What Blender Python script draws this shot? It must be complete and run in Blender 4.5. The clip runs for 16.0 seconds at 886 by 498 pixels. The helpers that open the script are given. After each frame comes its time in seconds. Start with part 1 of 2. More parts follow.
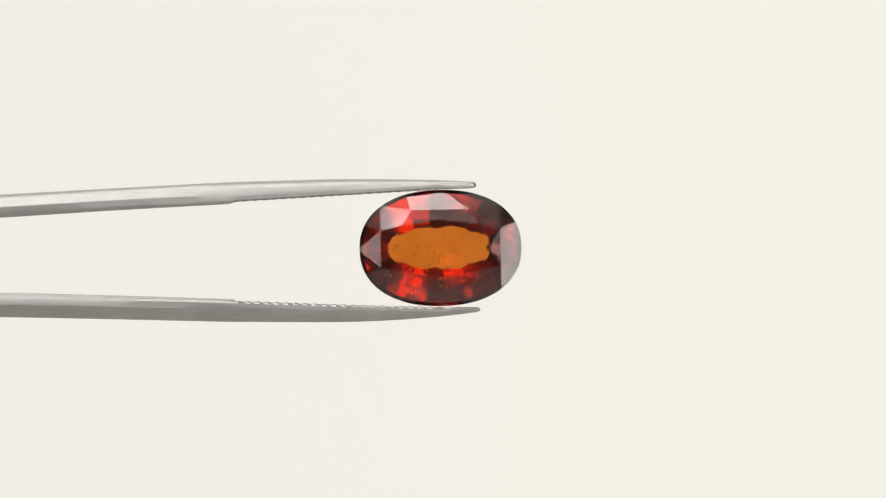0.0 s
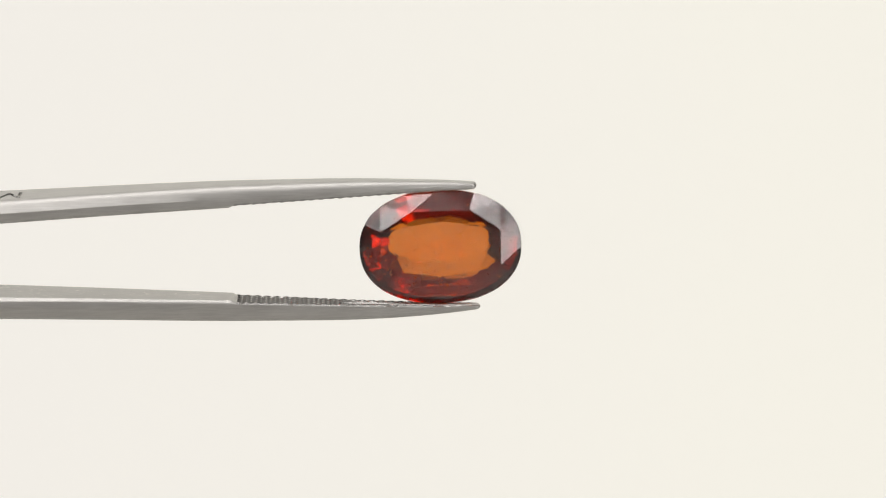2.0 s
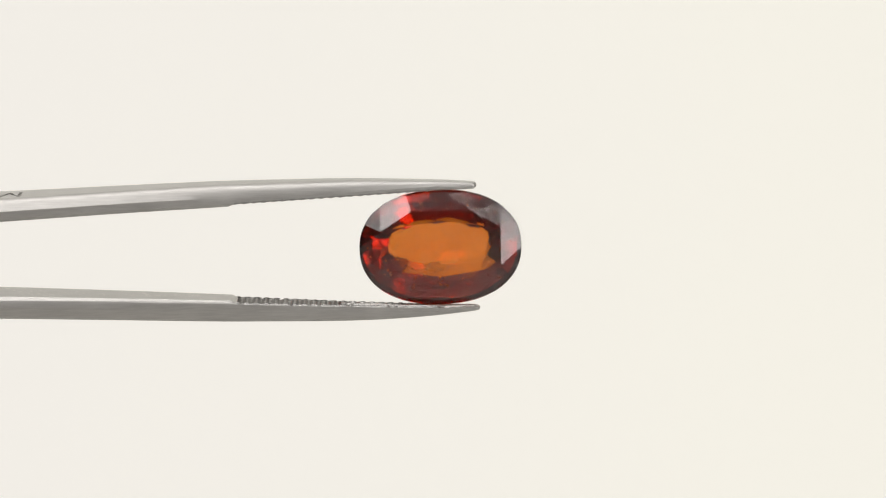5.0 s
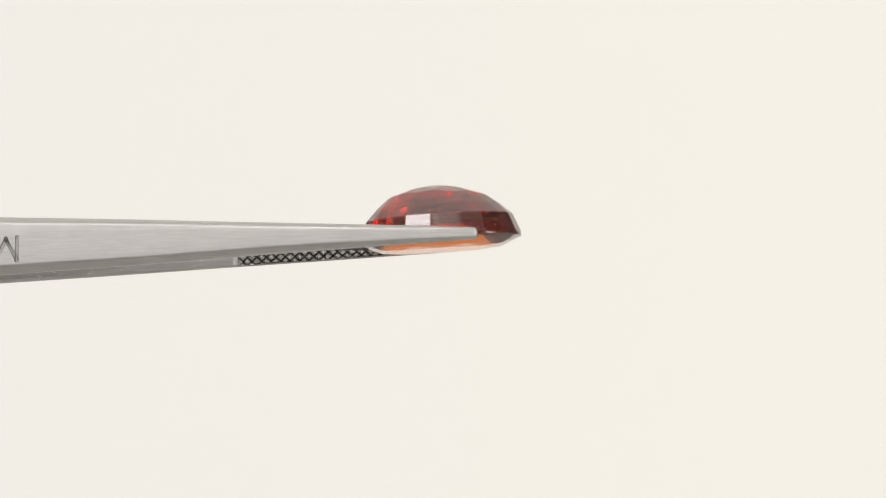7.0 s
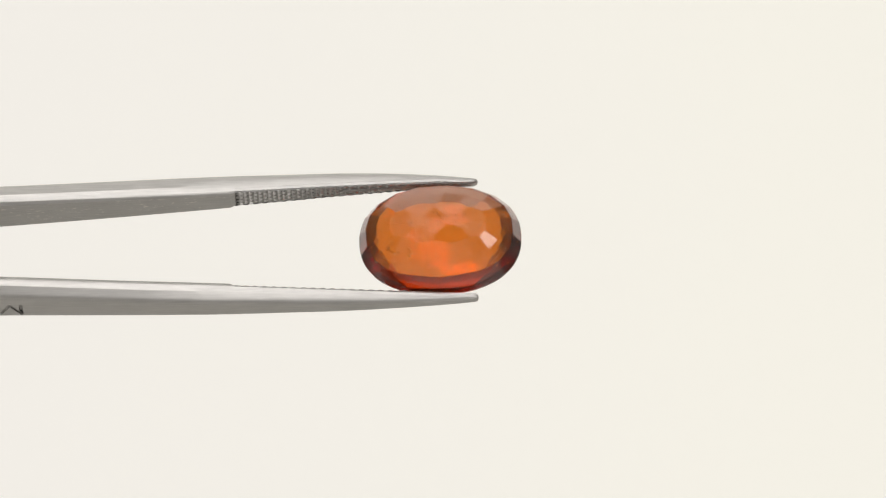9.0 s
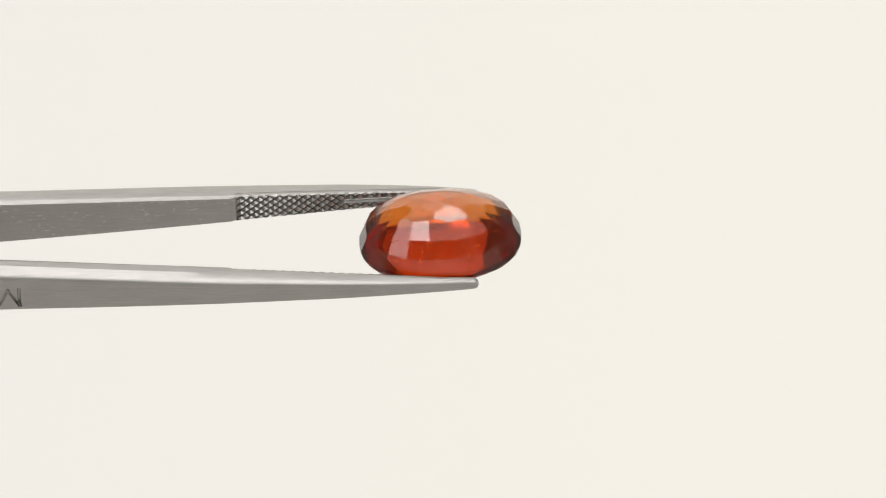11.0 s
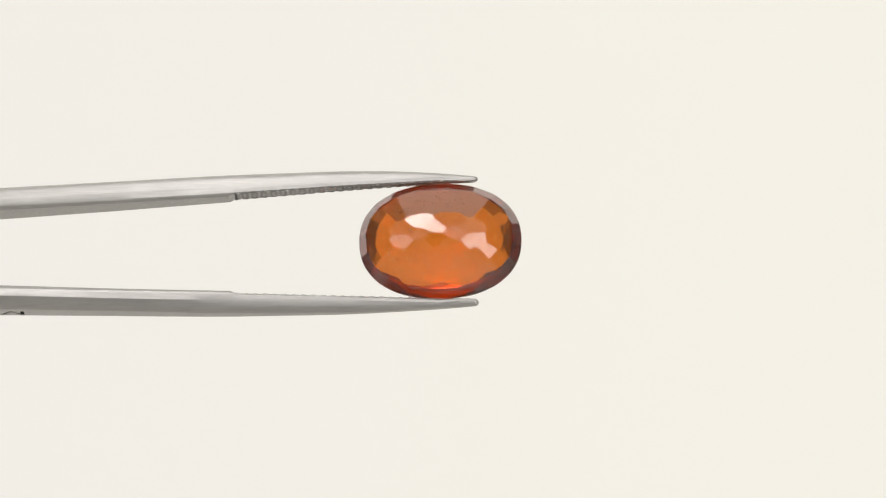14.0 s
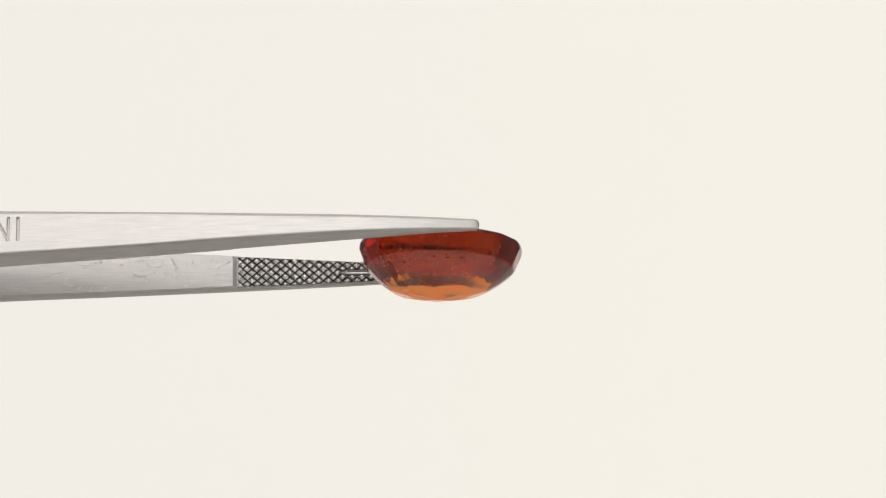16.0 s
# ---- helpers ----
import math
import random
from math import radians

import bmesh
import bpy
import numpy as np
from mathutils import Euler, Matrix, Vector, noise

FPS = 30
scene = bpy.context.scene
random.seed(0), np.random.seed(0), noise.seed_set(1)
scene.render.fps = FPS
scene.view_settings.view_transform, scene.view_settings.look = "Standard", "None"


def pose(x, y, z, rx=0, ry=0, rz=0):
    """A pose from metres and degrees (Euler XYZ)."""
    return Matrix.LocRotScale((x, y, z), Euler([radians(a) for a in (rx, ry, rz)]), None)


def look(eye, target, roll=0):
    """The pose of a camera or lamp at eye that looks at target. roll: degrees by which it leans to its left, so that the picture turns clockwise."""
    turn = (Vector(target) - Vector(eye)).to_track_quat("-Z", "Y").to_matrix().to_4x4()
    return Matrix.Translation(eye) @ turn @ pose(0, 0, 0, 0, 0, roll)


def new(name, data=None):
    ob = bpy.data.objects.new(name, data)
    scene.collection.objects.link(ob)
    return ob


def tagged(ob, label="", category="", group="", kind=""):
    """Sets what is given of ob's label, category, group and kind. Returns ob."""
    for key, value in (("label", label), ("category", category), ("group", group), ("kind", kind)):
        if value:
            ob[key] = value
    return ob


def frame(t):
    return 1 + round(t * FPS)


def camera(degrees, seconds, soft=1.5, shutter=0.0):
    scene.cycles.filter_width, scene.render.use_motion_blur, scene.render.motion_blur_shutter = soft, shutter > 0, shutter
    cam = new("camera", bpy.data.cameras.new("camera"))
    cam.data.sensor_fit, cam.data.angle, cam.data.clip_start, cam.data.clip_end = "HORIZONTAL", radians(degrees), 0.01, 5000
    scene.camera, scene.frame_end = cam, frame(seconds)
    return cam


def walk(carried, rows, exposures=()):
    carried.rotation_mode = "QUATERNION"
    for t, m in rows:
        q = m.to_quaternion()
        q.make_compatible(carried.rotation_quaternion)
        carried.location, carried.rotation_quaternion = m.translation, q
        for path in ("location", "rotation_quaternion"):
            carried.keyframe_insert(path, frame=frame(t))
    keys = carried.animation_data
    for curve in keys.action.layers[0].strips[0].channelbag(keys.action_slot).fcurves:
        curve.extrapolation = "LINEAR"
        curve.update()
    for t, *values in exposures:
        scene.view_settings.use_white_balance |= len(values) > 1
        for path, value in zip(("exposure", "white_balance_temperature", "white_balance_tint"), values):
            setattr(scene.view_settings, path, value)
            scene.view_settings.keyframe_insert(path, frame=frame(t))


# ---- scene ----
# U, one pixel of the camera's view at the axis, is 1/23.75 mm; the stone is taken as 12 mm long.
U = 0.001 / 23.75
HEIGHT = 0.20                       # height of the lens over the tent floor
VIEW = 10.0
DISTANCE = 784 * U / math.tan(radians(VIEW / 2))

cam = camera(VIEW, 16.0, soft=1.25)
STAND = look((0, -DISTANCE, HEIGHT), (0, 0, HEIGHT))
walk(cam, [(0.0, STAND), (16.0, STAND)])

# ---- world and light ----
world = bpy.data.worlds.new("room_light")
scene.world = world
world.use_nodes = True
world.node_tree.nodes["Background"].inputs[0].default_value = (0.9, 0.95, 1.0, 1)
world.node_tree.nodes["Background"].inputs[1].default_value = 0.05


def area_lamp(name, eye, target, sx, sy, watts, colour):
    data = bpy.data.lights.new(name, "AREA")
    data.shape, data.size, data.size_y, data.energy, data.color = "RECTANGLE", sx, sy, watts, colour
    ob = new(name, data)
    ob.matrix_world = look(eye, target)
    return ob


# lamp panels set from the facets' highlights, plus added fills for the steel
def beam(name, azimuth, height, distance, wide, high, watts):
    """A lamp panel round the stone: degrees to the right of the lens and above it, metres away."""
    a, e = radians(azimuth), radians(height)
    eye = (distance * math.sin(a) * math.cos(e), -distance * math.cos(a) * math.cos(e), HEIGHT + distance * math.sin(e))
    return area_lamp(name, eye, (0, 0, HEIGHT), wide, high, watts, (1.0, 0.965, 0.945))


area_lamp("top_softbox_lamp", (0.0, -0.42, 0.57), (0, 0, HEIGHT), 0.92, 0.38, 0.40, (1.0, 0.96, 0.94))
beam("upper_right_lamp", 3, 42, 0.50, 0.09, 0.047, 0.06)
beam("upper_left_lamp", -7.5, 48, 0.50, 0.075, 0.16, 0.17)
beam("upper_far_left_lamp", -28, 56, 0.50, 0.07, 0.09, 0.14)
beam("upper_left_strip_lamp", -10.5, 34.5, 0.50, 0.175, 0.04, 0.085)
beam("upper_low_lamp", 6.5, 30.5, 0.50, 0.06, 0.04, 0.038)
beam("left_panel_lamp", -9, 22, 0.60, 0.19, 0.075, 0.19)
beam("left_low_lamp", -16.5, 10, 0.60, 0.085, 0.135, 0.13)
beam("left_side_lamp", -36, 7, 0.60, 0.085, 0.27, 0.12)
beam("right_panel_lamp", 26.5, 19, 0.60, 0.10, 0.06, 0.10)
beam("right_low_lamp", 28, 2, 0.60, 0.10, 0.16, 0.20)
area_lamp("side_strip_lamp", (0.171, -0.138, 0.165), (0, 0, 0.165), 0.05, 0.30, 0.15, (1.0, 0.965, 0.945))
# three unseen fills, added to lift the steel and the view through the stone
area_lamp("overhead_fill_lamp", (0.0, -0.9, 1.58), (0, -0.9, 0), 2.8, 1.2, 3.4, (1.0, 0.97, 0.93))
area_lamp("front_fill_light", (0.0, -1.46, 0.55), (0, 0, 0.24), 1.3, 0.42, 1.1, (1.0, 0.98, 0.96))
area_lamp("top_fill_lamp", (0.0, 0.12, 0.79), (0, 0.121, 0), 0.60, 0.46, 0.56, (1.0, 0.97, 0.94))


# ---- materials ----
def material(name):
    m = bpy.data.materials.new(name)
    m.use_nodes = True
    nt = m.node_tree
    return m, nt, nt.nodes["Principled BSDF"]


def node(nt, kind, **values):
    n = nt.nodes.new(kind)
    for key, value in values.items():
        n.inputs[key.replace("_", " ")].default_value = value
    return n


def coords(nt, scale):
    tc = nt.nodes.new("ShaderNodeTexCoord")
    mp = nt.nodes.new("ShaderNodeMapping")
    mp.inputs["Scale"].default_value = scale
    nt.links.new(tc.outputs["Object"], mp.inputs["Vector"])
    return mp.outputs["Vector"]


def ramp(nt, source, stops):
    r = nt.nodes.new("ShaderNodeValToRGB")
    els = r.color_ramp.elements
    while len(els) < len(stops):
        els.new(0.5)
    for e, (p, c) in zip(els, stops):
        e.position, e.color = p, (*c, 1)
    nt.links.new(source, r.inputs["Fac"])
    return r.outputs["Color"]


def grey(v):
    return (v, v * 0.982, v * 0.945)


def steel(name, base, rough, pits=0.0):
    """Brushed stainless steel: long scratches along x, cloudy wear, and for the inner faces small pits."""
    m, nt, b = material(name)
    b.inputs["Metallic"].default_value = 1.0
    brush = node(nt, "ShaderNodeTexNoise", Scale=1.0, Detail=4.0, Roughness=0.6)
    nt.links.new(coords(nt, (380, 9000, 9000)), brush.inputs["Vector"])
    cloud = node(nt, "ShaderNodeTexNoise", Scale=1.0, Detail=3.0, Roughness=0.55)
    nt.links.new(coords(nt, (300, 700, 700)), cloud.inputs["Vector"])
    mix = nt.nodes.new("ShaderNodeMix")
    mix.data_type = "FLOAT"
    mix.inputs[0].default_value = 0.35
    nt.links.new(brush.outputs["Fac"], mix.inputs[2])
    nt.links.new(cloud.outputs["Fac"], mix.inputs[3])
    col = ramp(nt, mix.outputs[0], [(0.32, grey(base * 0.87)), (0.68, grey(base * 1.10))])
    rgh = nt.nodes.new("ShaderNodeMapRange")
    rgh.inputs["To Min"].default_value, rgh.inputs["To Max"].default_value = rough - 0.03, rough + 0.04
    nt.links.new(cloud.outputs["Fac"], rgh.inputs["Value"])
    nt.links.new(rgh.outputs["Result"], b.inputs["Roughness"])
    bump = node(nt, "ShaderNodeBump", Strength=0.3, Distance=0.00001)
    nt.links.new(brush.outputs["Fac"], bump.inputs["Height"])
    last = bump
    if pits:
        chip = node(nt, "ShaderNodeTexNoise", Scale=1.0, Detail=4.0, Roughness=0.6)
        nt.links.new(coords(nt, (2000, 3600, 3600)), chip.inputs["Vector"])
        hole = ramp(nt, chip.outputs["Fac"], [(0.585, (0, 0, 0)), (0.65, (1, 1, 1))])
        patchy = node(nt, "ShaderNodeTexNoise", Scale=1.0, Detail=2.0)
        nt.links.new(coords(nt, (420, 900, 900)), patchy.inputs["Vector"])
        where = ramp(nt, patchy.outputs["Fac"], [(0.44, (0.0, 0.0, 0.0)), (0.60, (1, 1, 1))])
        both = nt.nodes.new("ShaderNodeMix")
        both.data_type, both.blend_type = "RGBA", "MULTIPLY"
        both.inputs[0].default_value = 1.0
        nt.links.new(hole, both.inputs[6])
        nt.links.new(where, both.inputs[7])
        pale = nt.nodes.new("ShaderNodeMix")
        pale.data_type = "RGBA"
        pale.inputs[7].default_value = (0.72, 0.69, 0.64, 1)
        nt.links.new(both.outputs[2], pale.inputs[0])
        nt.links.new(col, pale.inputs[6])
        col = pale.outputs[2]
        turned = nt.nodes.new("ShaderNodeInvert")
        nt.links.new(both.outputs[2], turned.inputs["Color"])
        hole = turned.outputs["Color"]
        pit = node(nt, "ShaderNodeBump", Strength=pits, Distance=0.00025)
        nt.links.new(hole, pit.inputs["Height"])
        nt.links.new(bump.outputs["Normal"], pit.inputs["Normal"])
        last = pit
    nt.links.new(last.outputs["Normal"], b.inputs["Normal"])
    nt.links.new(col, b.inputs["Base Color"])
    return m


STEEL = steel("brushed_steel", 0.55, 0.44)
STEEL_INNER = steel("pitted_steel", 0.51, 0.45, pits=0.28)
STEEL_KNURL = steel("knurled_steel", 0.58, 0.36)
STEEL_GROOVE = steel("darker_groove_steel", 0.40, 0.34, pits=0.6)
# darker steel that paints the shade down between the jaw's diamonds
GROOVE_SHADE = steel("groove_shade_steel", 0.16, 0.42)


def gem_glass():
    """Transparent polished garnet; its colour sits on a shell added inside."""
    m, nt, b = material("orange_garnet")
    nt.nodes.remove(b)
    glass = nt.nodes.new("ShaderNodeBsdfGlass")
    glass.inputs["Color"].default_value = GARNET_TINT
    glass.inputs["IOR"].default_value = 1.74
    fine = node(nt, "ShaderNodeTexNoise", Scale=1.0, Detail=3.0)
    nt.links.new(coords(nt, (2500, 2500, 2500)), fine.inputs["Vector"])
    r = nt.nodes.new("ShaderNodeMapRange")
    r.inputs["To Min"].default_value, r.inputs["To Max"].default_value = 0.06, 0.15
    nt.links.new(fine.outputs["Fac"], r.inputs["Value"])
    nt.links.new(r.outputs["Result"], glass.inputs["Roughness"])
    swirl = node(nt, "ShaderNodeTexNoise", Scale=1.0, Detail=2.0)
    nt.links.new(coords(nt, (1700, 1700, 1700)), swirl.inputs["Vector"])
    wave = node(nt, "ShaderNodeBump", Strength=0.3, Distance=0.00002)
    nt.links.new(swirl.outputs["Fac"], wave.inputs["Height"])
    nt.links.new(wave.outputs["Normal"], glass.inputs["Normal"])
    polish = nt.nodes.new("ShaderNodeBsdfGlossy")
    polish.inputs["Roughness"].default_value = 0.03
    mix = nt.nodes.new("ShaderNodeMixShader")
    face = node(nt, "ShaderNodeLayerWeight", Blend=0.5)
    curve = node(nt, "ShaderNodeMath")
    curve.operation = "POWER"
    curve.inputs[1].default_value = 3.0
    nt.links.new(face.outputs["Facing"], curve.inputs[0])
    shine = nt.nodes.new("ShaderNodeMath")
    shine.operation = "MULTIPLY_ADD"
    shine.inputs[1].default_value, shine.inputs[2].default_value = 0.12, 0.042
    nt.links.new(curve.outputs[0], shine.inputs[0])
    nt.links.new(shine.outputs[0], mix.inputs[0])
    nt.links.new(glass.outputs[0], mix.inputs[1])
    nt.links.new(polish.outputs[0], mix.inputs[2])
    nt.links.new(mix.outputs[0], nt.nodes["Material Output"].inputs["Surface"])
    return m


GARNET_TINT = (0.99, 0.985, 0.98, 1)


def plain(name, colour, rough, grain, size):
    m, nt, b = material(name)
    n = node(nt, "ShaderNodeTexNoise", Scale=1.0, Detail=5.0)
    nt.links.new(coords(nt, (size, size, size)), n.inputs["Vector"])
    col = ramp(nt, n.outputs["Fac"], [(0.3, tuple(c * (1 - grain) for c in colour)), (0.7, tuple(min(1, c * (1 + grain)) for c in colour))])
    nt.links.new(col, b.inputs["Base Color"])
    b.inputs["Roughness"].default_value = rough
    return m


def gem_heart():
    """Tint of a shell added inside the stone; stands in for absorption, deepens with every crossing."""
    m, nt, b = material("garnet_colour")
    nt.nodes.remove(b)
    clear = nt.nodes.new("ShaderNodeBsdfTransparent")
    zone = node(nt, "ShaderNodeTexNoise", Scale=1.0, Detail=3.0)
    nt.links.new(coords(nt, (500, 500, 500)), zone.inputs["Vector"])
    col = ramp(nt, zone.outputs["Fac"], [(0.35, HEART_DEEP), (0.65, HEART_PALE)])
    nt.links.new(col, clear.inputs["Color"])
    nt.links.new(clear.outputs[0], nt.nodes["Material Output"].inputs["Surface"])
    return m


HEART_DEEP, HEART_PALE = (0.845, 0.428, 0.112), (0.880, 0.468, 0.148)
GARNET = gem_glass()
HEART = gem_heart()
GLINT = plain("pale_inclusion_mineral", (0.85, 0.75, 0.65), 0.2, 0.1, 3000)
SPECK = plain("inclusion_mineral", (0.15, 0.035, 0.012), 0.6, 0.4, 3000)
# tones of the unseen surroundings, set for what steel and stone reflect
FABRIC = plain("grey_tent_fabric", (0.28, 0.275, 0.265), 0.9, 0.08, 60)
WHITE_FABRIC = plain("white_tent_fabric", (0.66, 0.65, 0.63), 0.9, 0.03, 60)
ROOM = plain("grey_room_paint", (0.50, 0.49, 0.47), 0.9, 0.1, 8)
TABLE_TOP = plain("white_table_top", (0.56, 0.55, 0.53), 0.7, 0.2, 30)


def glowing_sheet():
    """Backdrop with its even brightness put in as glow, a little creamier towards +x."""
    m, nt, b = material("glowing_backdrop")
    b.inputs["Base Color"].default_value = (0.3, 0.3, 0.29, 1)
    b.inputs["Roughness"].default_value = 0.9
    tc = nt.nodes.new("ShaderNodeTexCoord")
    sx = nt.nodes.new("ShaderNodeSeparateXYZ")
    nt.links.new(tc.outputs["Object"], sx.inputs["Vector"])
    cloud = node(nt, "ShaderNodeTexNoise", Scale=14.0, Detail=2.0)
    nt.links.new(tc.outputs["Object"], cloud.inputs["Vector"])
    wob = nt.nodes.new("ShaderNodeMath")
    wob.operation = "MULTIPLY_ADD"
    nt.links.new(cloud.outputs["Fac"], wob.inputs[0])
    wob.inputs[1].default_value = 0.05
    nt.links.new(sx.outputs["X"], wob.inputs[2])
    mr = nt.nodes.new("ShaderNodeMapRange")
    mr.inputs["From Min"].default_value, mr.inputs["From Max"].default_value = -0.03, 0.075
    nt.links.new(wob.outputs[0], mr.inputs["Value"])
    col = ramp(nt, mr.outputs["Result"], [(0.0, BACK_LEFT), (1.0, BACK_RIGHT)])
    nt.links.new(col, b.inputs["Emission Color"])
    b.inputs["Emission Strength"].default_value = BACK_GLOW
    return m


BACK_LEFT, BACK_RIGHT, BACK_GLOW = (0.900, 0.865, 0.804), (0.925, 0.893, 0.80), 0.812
GLOWING_SHEET = glowing_sheet()


# ---- building helpers ----
def mesh_of(name, bm, mats, smooth=None):
    me = bpy.data.meshes.new(name)
    bm.to_mesh(me)
    bm.free()
    for m in mats:
        me.materials.append(m)
    if smooth is not None:
        me.polygons.foreach_set("use_smooth", [True] * len(me.polygons))
        me.set_sharp_from_angle(angle=radians(smooth))
    return me


def part(name, bm, mats, parent, label="", smooth=None):
    ob = new(name, mesh_of(name, bm, mats if isinstance(mats, (list, tuple)) else [mats], smooth))
    ob.parent = parent
    return tagged(ob, label)


def box(bm, x0, y0, z0, x1, y1, z1):
    made = bmesh.ops.create_cube(bm, size=1.0)["verts"]
    bmesh.ops.transform(bm, verts=made, matrix=Matrix.Translation(((x0 + x1) / 2, (y0 + y1) / 2, (z0 + z1) / 2)) @ Matrix.Diagonal((x1 - x0, y1 - y0, z1 - z0, 1)))


def slab(name, label, mat, *ends):
    bm = bmesh.new()
    box(bm, *ends)
    return tagged(new(name, mesh_of(name, bm, [mat])), label, "setting", kind="structure")


# ---- the backdrop, then an unseen light tent, table and room added to shape reflections ----
slab("backdrop", "plain cream-white backdrop behind the stone, its brightness set as glow", GLOWING_SHEET, -0.36, 0.40, 0.0, 0.36, 0.41, 0.80)
slab("floor", "matt white fabric floor of an assumed light tent, unseen", WHITE_FABRIC, -0.36, -0.04, -0.01, 0.36, 0.40, 0.0)
slab("wall_left", "grey fabric side of an assumed light tent, unseen", FABRIC, -0.37, -0.16, -0.01, -0.36, 0.41, 0.80)
slab("wall_right", "grey fabric side of an assumed light tent, unseen", FABRIC, 0.36, -0.16, -0.01, 0.37, 0.41, 0.80)
slab("ceiling", "white fabric top of an assumed light tent, unseen", WHITE_FABRIC, -0.37, -0.16, 0.80, 0.37, 0.41, 0.81)
slab("table_top", "assumed white table, unseen, that bounces light up", TABLE_TOP, -0.9, -0.9, -0.04, 0.9, 0.6, -0.012)
slab("room_wall_front", "dim grey room wall behind the lens", ROOM, -1.5, -1.55, -0.8, 1.5, -1.5, 1.6)
slab("room_wall_left", "dim grey room wall", ROOM, -1.55, -1.5, -0.8, -1.5, 1.0, 1.6)
slab("room_wall_right", "dim grey room wall", ROOM, 1.5, -1.5, -0.8, 1.55, 1.0, 1.6)
slab("room_wall_back", "dim grey room wall", ROOM, -1.5, 1.0, -0.8, 1.5, 1.05, 1.6)
slab("room_ceiling", "dim grey room ceiling", ROOM, -1.5, -1.5, 1.6, 1.5, 1.0, 1.65)
slab("room_floor", "dim grey room floor", ROOM, -1.5, -1.5, -0.85, 1.5, 1.0, -0.8)


# ---- tweezers: x along the turning axis, z across the jaws; shaped to the camera's view in U, origin on the axis ----
# stations: x, outer height, inner height, half width
UPPER = [(-1960, 34, 2, 78), (-1700, 40, 4, 92), (-1300, 62, 20, 96), (-800, 86, 44, 86), (-400, 97, 56, 70), (0, 105, 64, 51),
         (200, 112, 73, 42), (400, 119, 80, 32), (600, 121, 88, 22.5), (700, 118.5, 92, 17.5), (800, 114.5, 96.5, 13), (845, 111, 100.5, 10)]
LOWER = [(-1960, 34, 2, 78), (-1700, 40, 4, 92), (-1300, 64, 22, 96), (-800, 90, 48, 86), (-400, 102, 61, 70), (0, 111, 69, 51),
         (200, 119, 78, 42), (400, 128, 88, 32), (600, 133, 99, 22.5), (700, 131.5, 103.5, 17.5), (800, 125, 107.5, 13), (848, 119, 111.5, 10)]
KNURL_FROM, KNURL_TO, RECESS, JAW_SINK, GROOVE_FROM = 416, 838, 10.0, 3.5, 600


def centre_y(x):
    """How far the arm stands behind the axis."""
    return 6.5 + 4.5 * min(1.0, max(0.0, x / 845.0))


def soft_profile(stations, column):
    xs = np.array([s[0] for s in stations], float)
    ys = np.array([s[column] for s in stations], float)
    fine = np.arange(xs[0], xs[-1] + 1, 4.0)
    v = np.interp(fine, xs, ys)
    k = np.hanning(41)
    pad = np.concatenate([2 * v[0] - v[20:0:-1], v, 2 * v[-1] - v[-2:-22:-1]])
    v = np.convolve(pad, k / k.sum(), "valid")
    return lambda x: float(np.interp(x, fine, v))


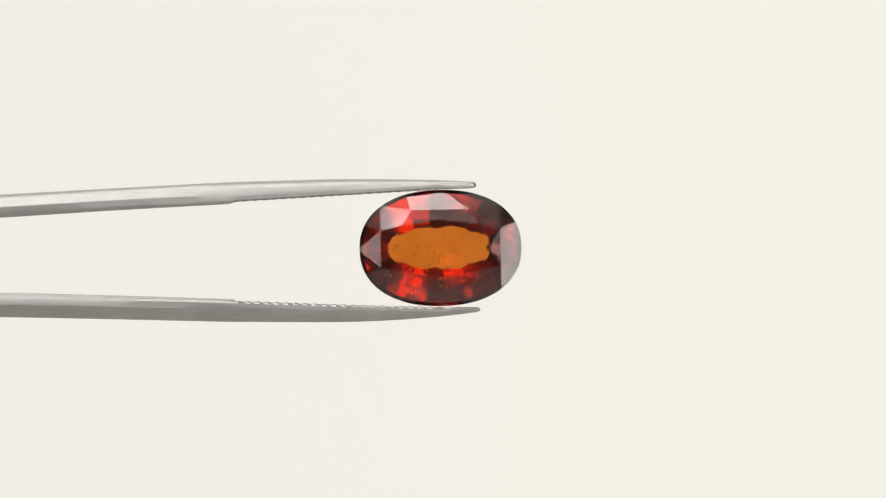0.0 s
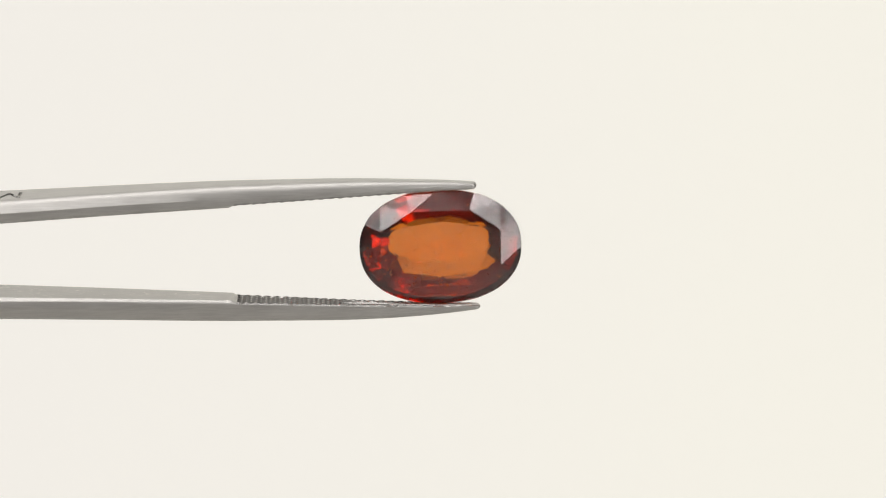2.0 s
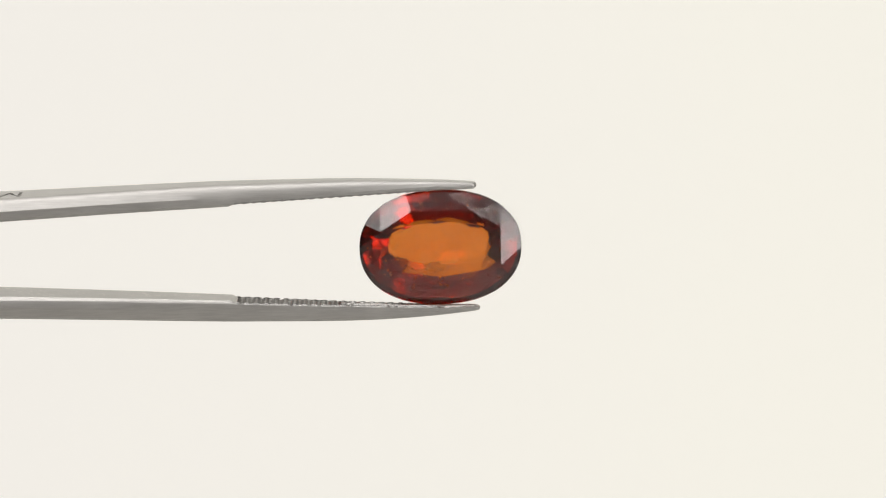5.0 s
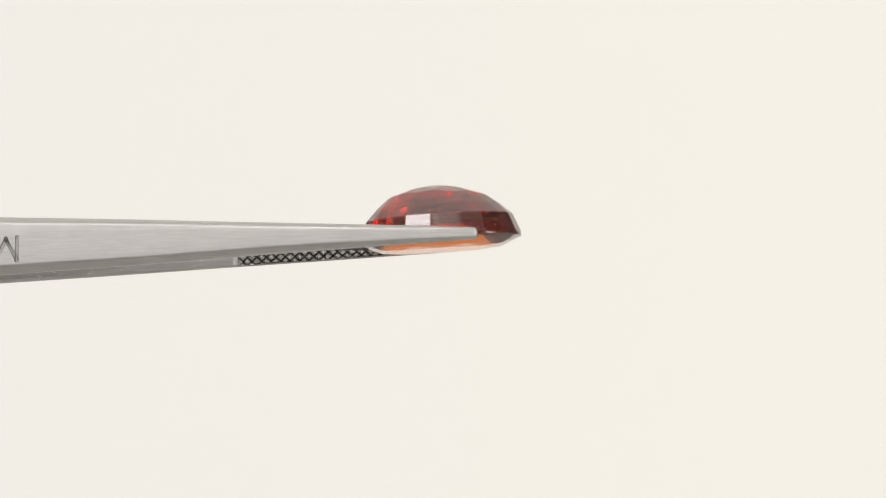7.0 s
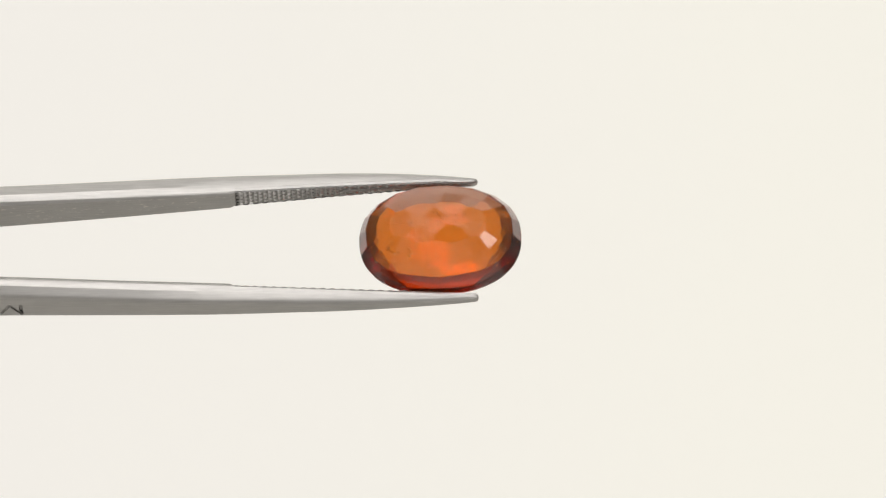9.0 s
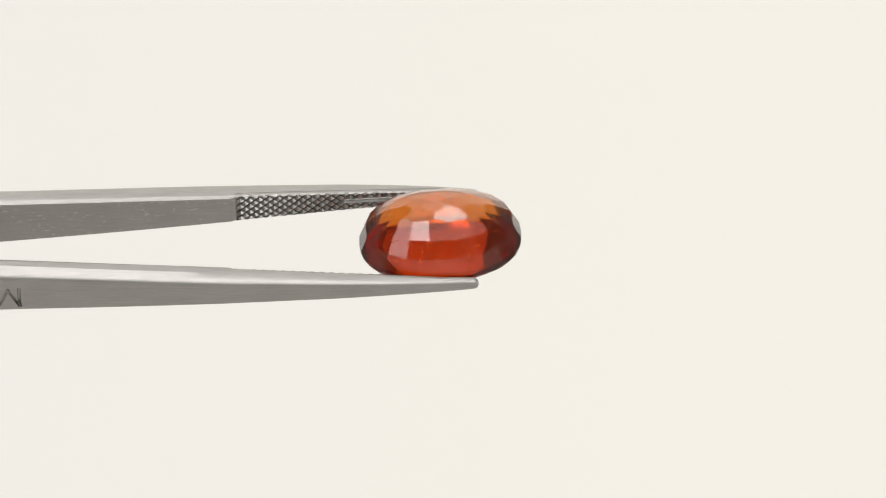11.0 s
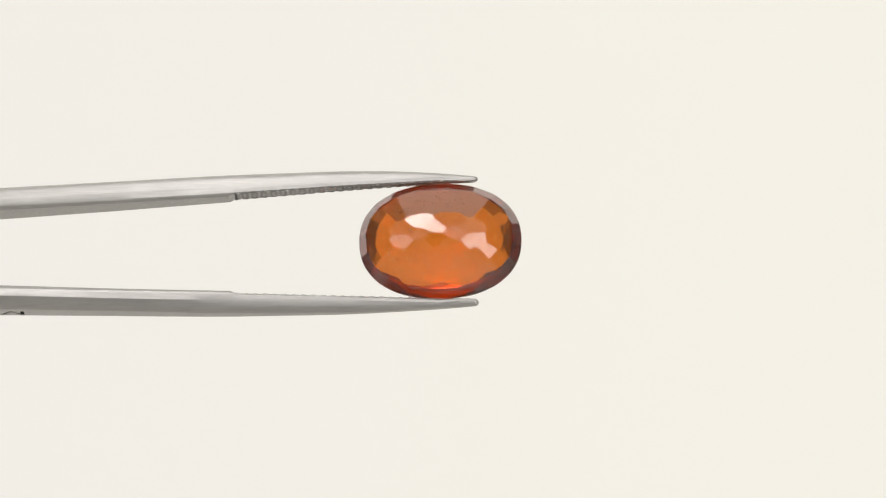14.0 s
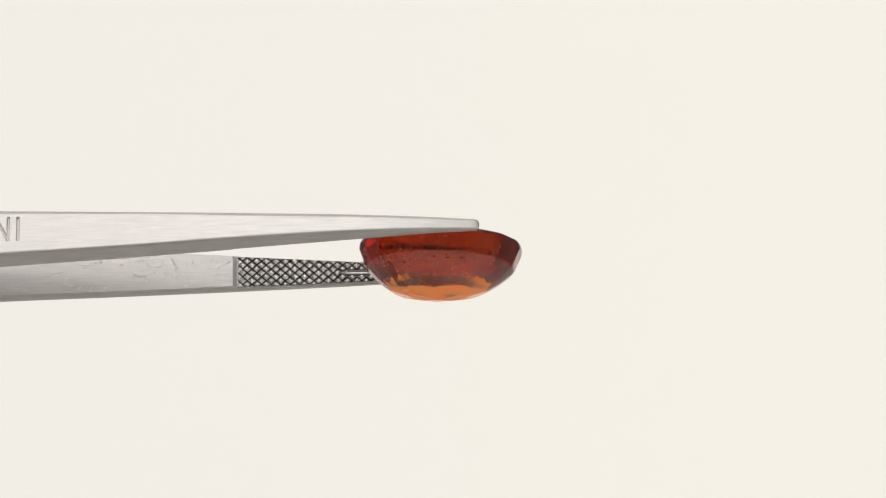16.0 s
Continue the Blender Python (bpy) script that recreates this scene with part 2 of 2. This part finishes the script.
def arm(name, stations, side, strokes, holder, label):
    """One tapered arm with bevelled flanks, a milled recess for the jaw and a rounded tip. side: +1 upper, -1 lower."""
    outer, inner, width = (soft_profile(stations, c) for c in (1, 2, 3))
    x_end = stations[-1][0]
    xs = list(np.arange(-1960, -100, 60)) + list(np.arange(-100, 400, 20)) + [400, 407.6, 408, KNURL_FROM, KNURL_FROM + 1, KNURL_FROM + 2, 424] + list(np.arange(430, x_end - 10, 15)) + [x_end - 7, x_end - 4, x_end - 1.5, x_end]
    bm = bmesh.new()
    rings = []
    for x in xs:
        w, zo, zi, yc = width(x), outer(x), inner(x), centre_y(x)
        cut_in = (JAW_SINK * min(1.0, max(0.0, (x - 408) / 8.0)) + (RECESS - JAW_SINK) * min(1.0, max(0.0, x - KNURL_FROM - 1))) * min(1.0, max(0.0, (x_end - x - 8) / 60.0))
        end = x_end - x
        if end < 8:
            f = math.sqrt(max(0.0, 1 - ((8 - end) / 8) ** 2)) * 0.72 + 0.28
            mid = (zo + zi) / 2
            zo, zi, w = mid + (zo - mid) * f, mid - (mid - zi) * f, w * f
        th = zo - zi
        base = zi
        k = min(1.0, max(0.0, (x - 230) / 380))
        k = k * k * (3 - 2 * k)                  # flat outer face at the back, rounded towards the tip
        # upright flank, a crease, a bevel and a rounded shoulder; all rounder towards the tip
        blend = lambda p, q: p + (q - p) * k
        back = min(1.0, max(0.0, (340 - x) / 400))   # the inner edge is broken more boldly towards the back
        prof = [(w - 3.0 - 2.0 * back, 0), (w - 0.8, 0.08 + 0.08 * back), (w, 0.15 + 0.09 * back), (w, blend(0.46, 0.36))]
        (ax, az), (bx, bz), (cx, cz) = (blend(0.90, 0.955), blend(0.76, 0.60)), (blend(0.82, 0.87), 1.0), (blend(0.68, 0.46), 1.0)
        for step in range(11):
            u = step / 10
            prof.append((w * ((1 - u) ** 2 * ax + 2 * u * (1 - u) * bx + u * u * cx), (1 - u) ** 2 * az + 2 * u * (1 - u) * bz + u * u * cz))
        prof.append((w * blend(0.34, 0.24), 1.0))
        loop = prof + [(-a, b) for a, b in reversed(prof)]
        rings.append([bm.verts.new((x * U - 784 * U, (yc + a) * U, side * (base + max(b * th, cut_in + (1.2 if b > 0 else 0))) * U)) for a, b in loop])
    n = len(rings[0])
    for r0, r1 in zip(rings, rings[1:]):
        for i in range(n):
            f = bm.faces.new((r0[i], r0[(i + 1) % n], r1[(i + 1) % n], r1[i]))
            if i == n - 1:
                f.material_index = 1
    bm.faces.new(rings[0])
    bm.faces.new(list(reversed(rings[-1])))
    bmesh.ops.recalc_face_normals(bm, faces=bm.faces)
    body = new(name, mesh_of(name, bm, [STEEL, STEEL_INNER]))

    # shallow engraved strokes cut into the outer face
    cut = bmesh.new()
    for x0, v0, x1, v1, wide in strokes:
        mid, run = ((x0 + x1) / 2, (v0 + v1) / 2), math.hypot(x1 - x0, v1 - v0)
        made = bmesh.ops.create_cone(cut, cap_ends=True, segments=10, radius1=0.5, radius2=0.5, depth=1.0)["verts"]
        zs = outer(mid[0]) + 0.4
        m = Matrix.Translation(((mid[0] - 784) * U, mid[1] * U, side * zs * U)) @ Matrix.Rotation(math.atan2(v1 - v0, x1 - x0), 4, "Z") @ Matrix.Diagonal(((run + wide) * U, wide * U, wide * 1.7 * U, 1)) @ Matrix.Rotation(radians(90), 4, "Y")
        bmesh.ops.transform(cut, verts=made, matrix=m)
    cutter = new("groove_cutter", mesh_of("groove_cutter", cut, [STEEL]))
    mod = body.modifiers.new("grooves", "BOOLEAN")
    mod.operation, mod.object, mod.solver, mod.use_self = "DIFFERENCE", cutter, "EXACT", True
    done = bpy.data.meshes.new_from_object(body.evaluated_get(bpy.context.evaluated_depsgraph_get()))
    body.modifiers.clear()
    body.data = done
    bpy.data.objects.remove(cutter)
    done.polygons.foreach_set("use_smooth", [True] * len(done.polygons))
    done.set_sharp_from_angle(angle=radians(15))
    body.parent = holder
    tagged(body, label)

    # knurled jaw: staggered raised diamonds, the grooves' shade painted in darker steel
    jaw = bmesh.new()
    step_x, step_y, deep = 17.0, 15.0, 6.0
    fade = lambda x: min(1.0, max(0.0, (x_end - x - 8) / 60.0))
    at = lambda x, y, z: jaw.verts.new(((x - 784) * U, y * U, side * z * U))
    col, x = 0, KNURL_FROM + 9.0
    while x < KNURL_TO:
        w, yc = width(x) - 0.8, centre_y(x)
        zi = inner(x) + JAW_SINK * fade(x)
        rows = int(w // step_y) + 2
        for r in range(-rows, rows + 1):
            y = (r + 0.5 * (col % 2)) * step_y
            if abs(y) > w + step_y * 0.4:
                continue
            if x > GROOVE_FROM + 8 and abs(y) < 1:
                continue
            h = deep * random.uniform(0.8, 1.05) * max(0.45, fade(x))
            flat = random.uniform(0.28, 0.42)
            corners = [(x - step_x / 2, y), (x, y - step_y / 2), (x + step_x / 2, y), (x, y + step_y / 2)]
            keep = lambda px, v: centre_y(px) + max(1.8 - width(px), min(width(px) - 1.8, math.copysign(4.4, y) if x > GROOVE_FROM and abs(v) < 4.4 and abs(y) > 1 else v))
            rings = [[at(x + (px - x) * f, keep(x + (px - x) * f, y + (py - y) * f), zi + d) for px, py in corners] for f, d in ((1.0, h), (0.8, h * 0.6), (flat, 0.3), (flat * 0.6, 0))]
            jaw.faces.new(rings[-1])
            for level, (r0, r1) in enumerate(zip(rings, rings[1:])):
                for i in range(4):
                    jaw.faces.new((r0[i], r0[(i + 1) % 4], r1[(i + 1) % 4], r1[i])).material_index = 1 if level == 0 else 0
        x += step_x / 2
        col += 1
    # its two chamfered, toothed edges and the front wall
    for edge in (-1, 1):
        last = None
        for k, x in enumerate(np.arange(KNURL_FROM, KNURL_TO + 4, step_x / 4)):
            zi, yc, reach = inner(x) + JAW_SINK * fade(x), centre_y(x), width(x)
            tooth = (-0.7 if k % 4 < 2 else 0.5) * random.uniform(0.7, 1.2) * max(0.3, fade(x))
            low = (3.0 if k % 4 < 2 else 2.4) * max(0.3, fade(x))
            row = (at(x, yc + edge * (reach - 2.0), zi + tooth), at(x, yc + edge * (reach - 0.6), zi + low), at(x, yc + edge * (reach - 0.6), zi + min(RECESS, 0.45 * (outer(x) - inner(x)))))
            if last:
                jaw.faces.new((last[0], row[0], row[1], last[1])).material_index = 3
                jaw.faces.new((last[1], row[1], row[2], last[2])).material_index = 2
            last = row
    w, zi, yc = width(KNURL_FROM) - 0.6, inner(KNURL_FROM) + JAW_SINK, centre_y(KNURL_FROM)
    jaw.faces.new([at(KNURL_FROM, yc - w, zi), at(KNURL_FROM, yc + w, zi), at(KNURL_FROM, yc + w, zi + RECESS), at(KNURL_FROM, yc - w, zi + RECESS)])
    bmesh.ops.remove_doubles(jaw, verts=jaw.verts, dist=1e-9)
    bmesh.ops.recalc_face_normals(jaw, faces=jaw.faces)
    part("knurled_jaw", jaw, [STEEL_KNURL, GROOVE_SHADE, STEEL, STEEL_GROOVE], body, "diamond-knurled gripping face with shade painted into its grooves")

    # smooth pointed groove along the middle of the jaw, in which stones are held
    groove = bmesh.new()
    rows = []
    for x in [GROOVE_FROM - 6, GROOVE_FROM + 3, GROOVE_FROM + 14] + list(np.arange(640, KNURL_TO, 20)) + [KNURL_TO]:
        half = 5.0 * min(1.0, max(0.04, (x - GROOVE_FROM + 6.5) / 20)) * min(1.0, (width(x) - 1.5) / 9)
        zi, yc = inner(x) + JAW_SINK * fade(x), centre_y(x)
        rows.append([groove.verts.new(((x - 784) * U, (yc + half * f) * U, side * (zi + d) * U)) for f, d in ((-1, 1.4), (-0.85, 0.0), (-0.25, 3.4), (0.25, 3.4), (0.85, 0.0), (1, 1.4))])
    for r0, r1 in zip(rows, rows[1:]):
        for i in range(5):
            groove.faces.new((r0[i], r0[i + 1], r1[i + 1], r1[i]))
    part("holding_groove", groove, STEEL_GROOVE, body, "smooth groove along the jaw")
    return body


tweezers = tagged(new("tweezers"), "brushed steel gem tweezers with knurled jaws gripping the stone", "tweezers")
arm("upper_arm", UPPER, 1, [(2, -20, 19.5, 17, 6.5), (19.5, 17, 38, -21, 6.5), (38, -21, 39, 19, 6.5)], tweezers, "tapered steel arm with engraved strokes")
arm("lower_arm", LOWER, -1, [(41, -20, 41, 20, 6.0), (24, -20, 23.5, 20, 5.5), (23.5, 20, 4, -18, 5.5)], tweezers, "tapered steel arm with engraved strokes")
seat = bmesh.new()
box(seat, (-1955 - 784) * U, -70 * U, -5 * U, (-1720 - 784) * U, 70 * U, 5 * U)
part("rear_joint", seat, STEEL, tweezers, "welded rear joint")


spindle = bmesh.new()
bmesh.ops.create_cone(spindle, cap_ends=True, segments=32, radius1=0.003, radius2=0.003, depth=0.248)
bmesh.ops.transform(spindle, verts=spindle.verts, matrix=pose(-0.1145 - 0.124, 0, 0, 0, 90, 0))
part("spindle", spindle, STEEL, tweezers, "plain steel spindle", smooth=40)
mount_mesh = bmesh.new()
bmesh.ops.create_cone(mount_mesh, cap_ends=True, segments=48, radius1=0.022, radius2=0.018, depth=0.014)
bmesh.ops.transform(mount_mesh, verts=mount_mesh.verts, matrix=pose(-0.353, 0, HEIGHT - 0.0068, 0, 90, 0))
tagged(new("spindle_mount", mesh_of("spindle_mount", mount_mesh, [ROOM], smooth=40)), "round grey mount on the tent's side that holds the spindle", "mount")


# ---- the oval stone ----
A_LONG, B_SHORT, GIRDLE, BREAK, TABLE = 143.6, 103.0, 1.8, 15.2, 18.4
# rings of the pavilion: shares of the half axes, depth at the ends, depth at the long sides, lean to one end
RINGS = [(1.0, 1.0, -GIRDLE, -GIRDLE, 0), (0.90, 0.85, -38, -39, 0), (0.76, 0.62, -58.5, -62, 0.012), (0.61, 0.37, -76, -83.5, 0.025), (0.36, 0.15, -89, -93, 0.03),
         (0.02, 0.005, -98, -97, 0.03)]
ROW_TURNS = [(14, 20), (14, 20), (14, 20), (22.5, 8), (0, 4)]


def oval(degrees):
    """A point of the slightly full oval outline, as shares of the half axes."""
    c, s = math.cos(radians(degrees)), math.sin(radians(degrees))
    return math.copysign(abs(c) ** FULLNESS, c), math.copysign(abs(s) ** FULLNESS, s)


FULLNESS = 0.90


def cut_away(bm, point, normal):
    """Grind one flat facet: remove what lies beyond the plane and close the cut."""
    geom = bm.verts[:] + bm.edges[:] + bm.faces[:]
    bmesh.ops.bisect_plane(bm, geom=geom, dist=1e-4, plane_co=point, plane_no=normal, clear_outer=True)
    rim = [e for e in bm.edges if e.is_boundary]
    if len(rim) > 2:
        bmesh.ops.contextual_create(bm, geom=rim)


def oval_stone():
    bm = bmesh.new()
    segs = 96
    top = [bm.verts.new((A_LONG * x, B_SHORT * y, TABLE)) for x, y in (oval(360 * (i + 0.5) / segs) for i in range(segs))]
    low = [bm.verts.new((v.co.x, v.co.y, -104.0)) for v in top]
    bm.faces.new(top)
    bm.faces.new(list(reversed(low)))
    for i in range(segs):
        bm.faces.new((top[i], low[i], low[(i + 1) % segs], top[(i + 1) % segs]))
    # pavilion: five rows of step facets
    for (f0, g0, e0, d0, l0), (f1, g1, e1, d1, l1), (first, count) in zip(RINGS, RINGS[1:], ROW_TURNS):
        for turn in (first + 360 * k / count for k in range(count)):
            c, s = oval(turn)
            (xa, ya), (xb, yb) = oval(turn - 2), oval(turn + 2)
            p0 = Vector((A_LONG * f0 * c, B_SHORT * g0 * s, e0 + (d0 - e0) * s * s + l0 * A_LONG * f0 * c))
            p1 = Vector((A_LONG * f1 * c, B_SHORT * g1 * s, e1 + (d1 - e1) * s * s + l1 * A_LONG * f1 * c))
            along = Vector((A_LONG * (xb - xa), B_SHORT * (yb - ya), 0))
            n = along.cross(p1 - p0).normalized()
            if n.dot(Vector((c, s, -1))) < 0:
                n = -n
            cut_away(bm, p0, n)
    # crown: a low inner tier round the table and a steeper outer tier, which meet at an octagon of break points
    points = lambda shares, z: [Vector((A_LONG * x, B_SHORT * y, z)) for x, y in shares]
    table = points(((0.59, 0), (0.465, 0.40), (0, 0.49), (-0.465, 0.40), (-0.59, 0), (-0.465, -0.40), (0, -0.49), (0.465, -0.40)), TABLE)
    brk = points(((0.74, 0.32), (0.36, 0.66), (-0.36, 0.66), (-0.74, 0.32), (-0.74, -0.32), (-0.36, -0.66), (0.36, -0.66), (0.74, -0.32)), BREAK)
    rim = lambda d: Vector((A_LONG * oval(d)[0], B_SHORT * oval(d)[1], GIRDLE))
    for k in range(8):
        j = (k + 1) % 8
        for tri in ((brk[k], brk[j], rim(45 * (k + 1))), (brk[k], rim(45 * k + 1), rim(45 * k + 22)), (brk[k], rim(45 * k + 23), rim(45 * k + 44)),
                    (brk[k], brk[j], table[j]), (table[k], table[j], brk[k])):
            n = (tri[1] - tri[0]).cross(tri[2] - tri[0]).normalized()
            if n.z < 0:
                n = -n
            cut_away(bm, tri[0] if tri[0].z > GIRDLE + 5 else tri[2], n)
    bmesh.ops.remove_doubles(bm, verts=bm.verts, dist=0.05)
    bmesh.ops.dissolve_degenerate(bm, dist=0.02, edges=bm.edges)
    bmesh.ops.recalc_face_normals(bm, faces=bm.faces)
    bmesh.ops.scale(bm, vec=(U, U, U), verts=bm.verts)
    return bm


gemstone = tagged(new("gemstone"), "faceted oval orange-brown garnet held between steel tweezers", "gemstone")
# table towards -y of the turning frame, long side along x
SEAT = Matrix.Translation(((779.5 - 784) * U, 10 * U, -5.0 * U)) @ pose(0, 0, 0, 0, 0, 2.5) @ pose(0, 0, 0, 90, 0, 0)
stone = part("faceted_body", oval_stone(), GARNET, gemstone, "clear orange-brown faceted crystal")
stone.matrix_local = SEAT
heart_mesh = oval_stone()
bmesh.ops.transform(heart_mesh, verts=heart_mesh.verts, matrix=Matrix.Translation((0, 0, -30 * U)) @ Matrix.Diagonal((0.997, 0.996, 0.994, 1)) @ Matrix.Translation((0, 0, 30 * U)))
heart = part("tint_shell", heart_mesh, HEART, gemstone, "orange-brown tint shell added inside the crystal")
heart.matrix_local = SEAT


def speckle(count, sizes, low, high, reach):
    """Tiny grains and short needles scattered through the crystal."""
    bm = bmesh.new()
    for i in range(count):
        r, a = math.sqrt(random.random()) * reach, random.uniform(0, 2 * math.pi)
        if i % 3 == 0:
            r, a = r * 0.75, random.gauss(4.4, 0.8)
        at = Vector((A_LONG * r * math.cos(a), B_SHORT * r * math.sin(a), random.uniform(low * (1 - 0.8 * r * r), high * (1 - r))))
        made = bmesh.ops.create_icosphere(bm, subdivisions=1, radius=random.choice(sizes))["verts"]
        stretch = Matrix.Diagonal((1, 1, random.choice((1, 1, 1, 1.3, 1.8)), 1))
        turn = Euler((random.uniform(0, 3), random.uniform(0, 3), random.uniform(0, 3))).to_matrix().to_4x4()
        bmesh.ops.transform(bm, verts=made, matrix=Matrix.Diagonal((U, U, U, 1)) @ Matrix.Translation(at) @ turn @ stretch)
    return bm


specks = part("inclusions", speckle(150, (0.45, 0.55, 0.7, 0.8, 1.0, 1.3, 1.5), -58, 6, 0.76), SPECK, gemstone, "tiny dark mineral inclusions inside the crystal")
tagged(specks, kind="stuff").matrix_local = SEAT
glints = part("pale_inclusions", speckle(190, (0.4, 0.5, 0.7, 0.9, 1.2, 1.5), -55, 8, 0.9), GLINT, gemstone, "tiny pale reflecting inclusions inside the crystal")
tagged(glints, kind="stuff").matrix_local = SEAT

# ---- the turning of tweezers and stone about their common long axis ----
TURN = [(0.0, 0.5), (0.3, 13.0), (0.6, 24.5), (0.8, 30.5), (1.0, 36.5), (1.15, 40.0), (1.25, 38.5), (1.4, 32.6), (1.6, 26.8), (1.8, 20.7), (2.0, 13.7),
        (2.2, 5.0), (2.4, -5.5), (2.7, -19.5), (3.0, -28.5), (3.2, -36.0), (3.4, -43.0), (3.5, -44.5), (3.6, -40.0), (3.8, -33.2), (4.0, -26.3), (4.2, -19.6),
        (4.9, 6.5), (5.6, 33.5), (6.3, 59.8), (6.5, 66.5), (6.7, 73.5), (6.9, 81.0), (7.1, 88.7), (7.3, 96.8), (7.5, 105.0), (7.7, 112.8), (7.9, 119.6), (8.1, 126.2),
        (8.3, 133.3), (8.5, 140.6), (8.7, 147.2), (8.9, 154.0), (9.2, 165.0), (9.45, 174.5), (9.62, 180.0), (9.72, 181.0), (9.82, 179.5), (10.0, 173.0), (10.5, 154.5),
        (11.0, 136.0), (11.3, 125.0), (11.5, 118.0), (11.7, 111.3), (11.9, 104.5), (12.0, 101.0), (12.08, 99.8), (12.2, 103.5), (12.3, 108.5), (12.5, 116.4), (12.7, 124.0),
        (12.9, 131.8), (13.1, 139.0), (13.3, 146.2), (13.5, 153.4), (13.7, 160.2), (13.9, 167.0), (14.1, 174.2), (14.3, 182.0), (14.5, 191.5), (14.7, 201.0),
        (14.9, 208.0), (15.1, 214.0), (15.3, 220.5), (15.5, 228.8), (15.7, 236.2), (15.9, 243.8), (16.0, 247.3)]
AXIS = pose(0, 0, HEIGHT + 6.8 * U, 0, -1.15, 0)


def motions():
    rows = [(t, AXIS @ pose(0, 0, 0, a, 0, 0)) for t, a in TURN]
    walk(tweezers, rows)
    walk(gemstone, rows)


motions()
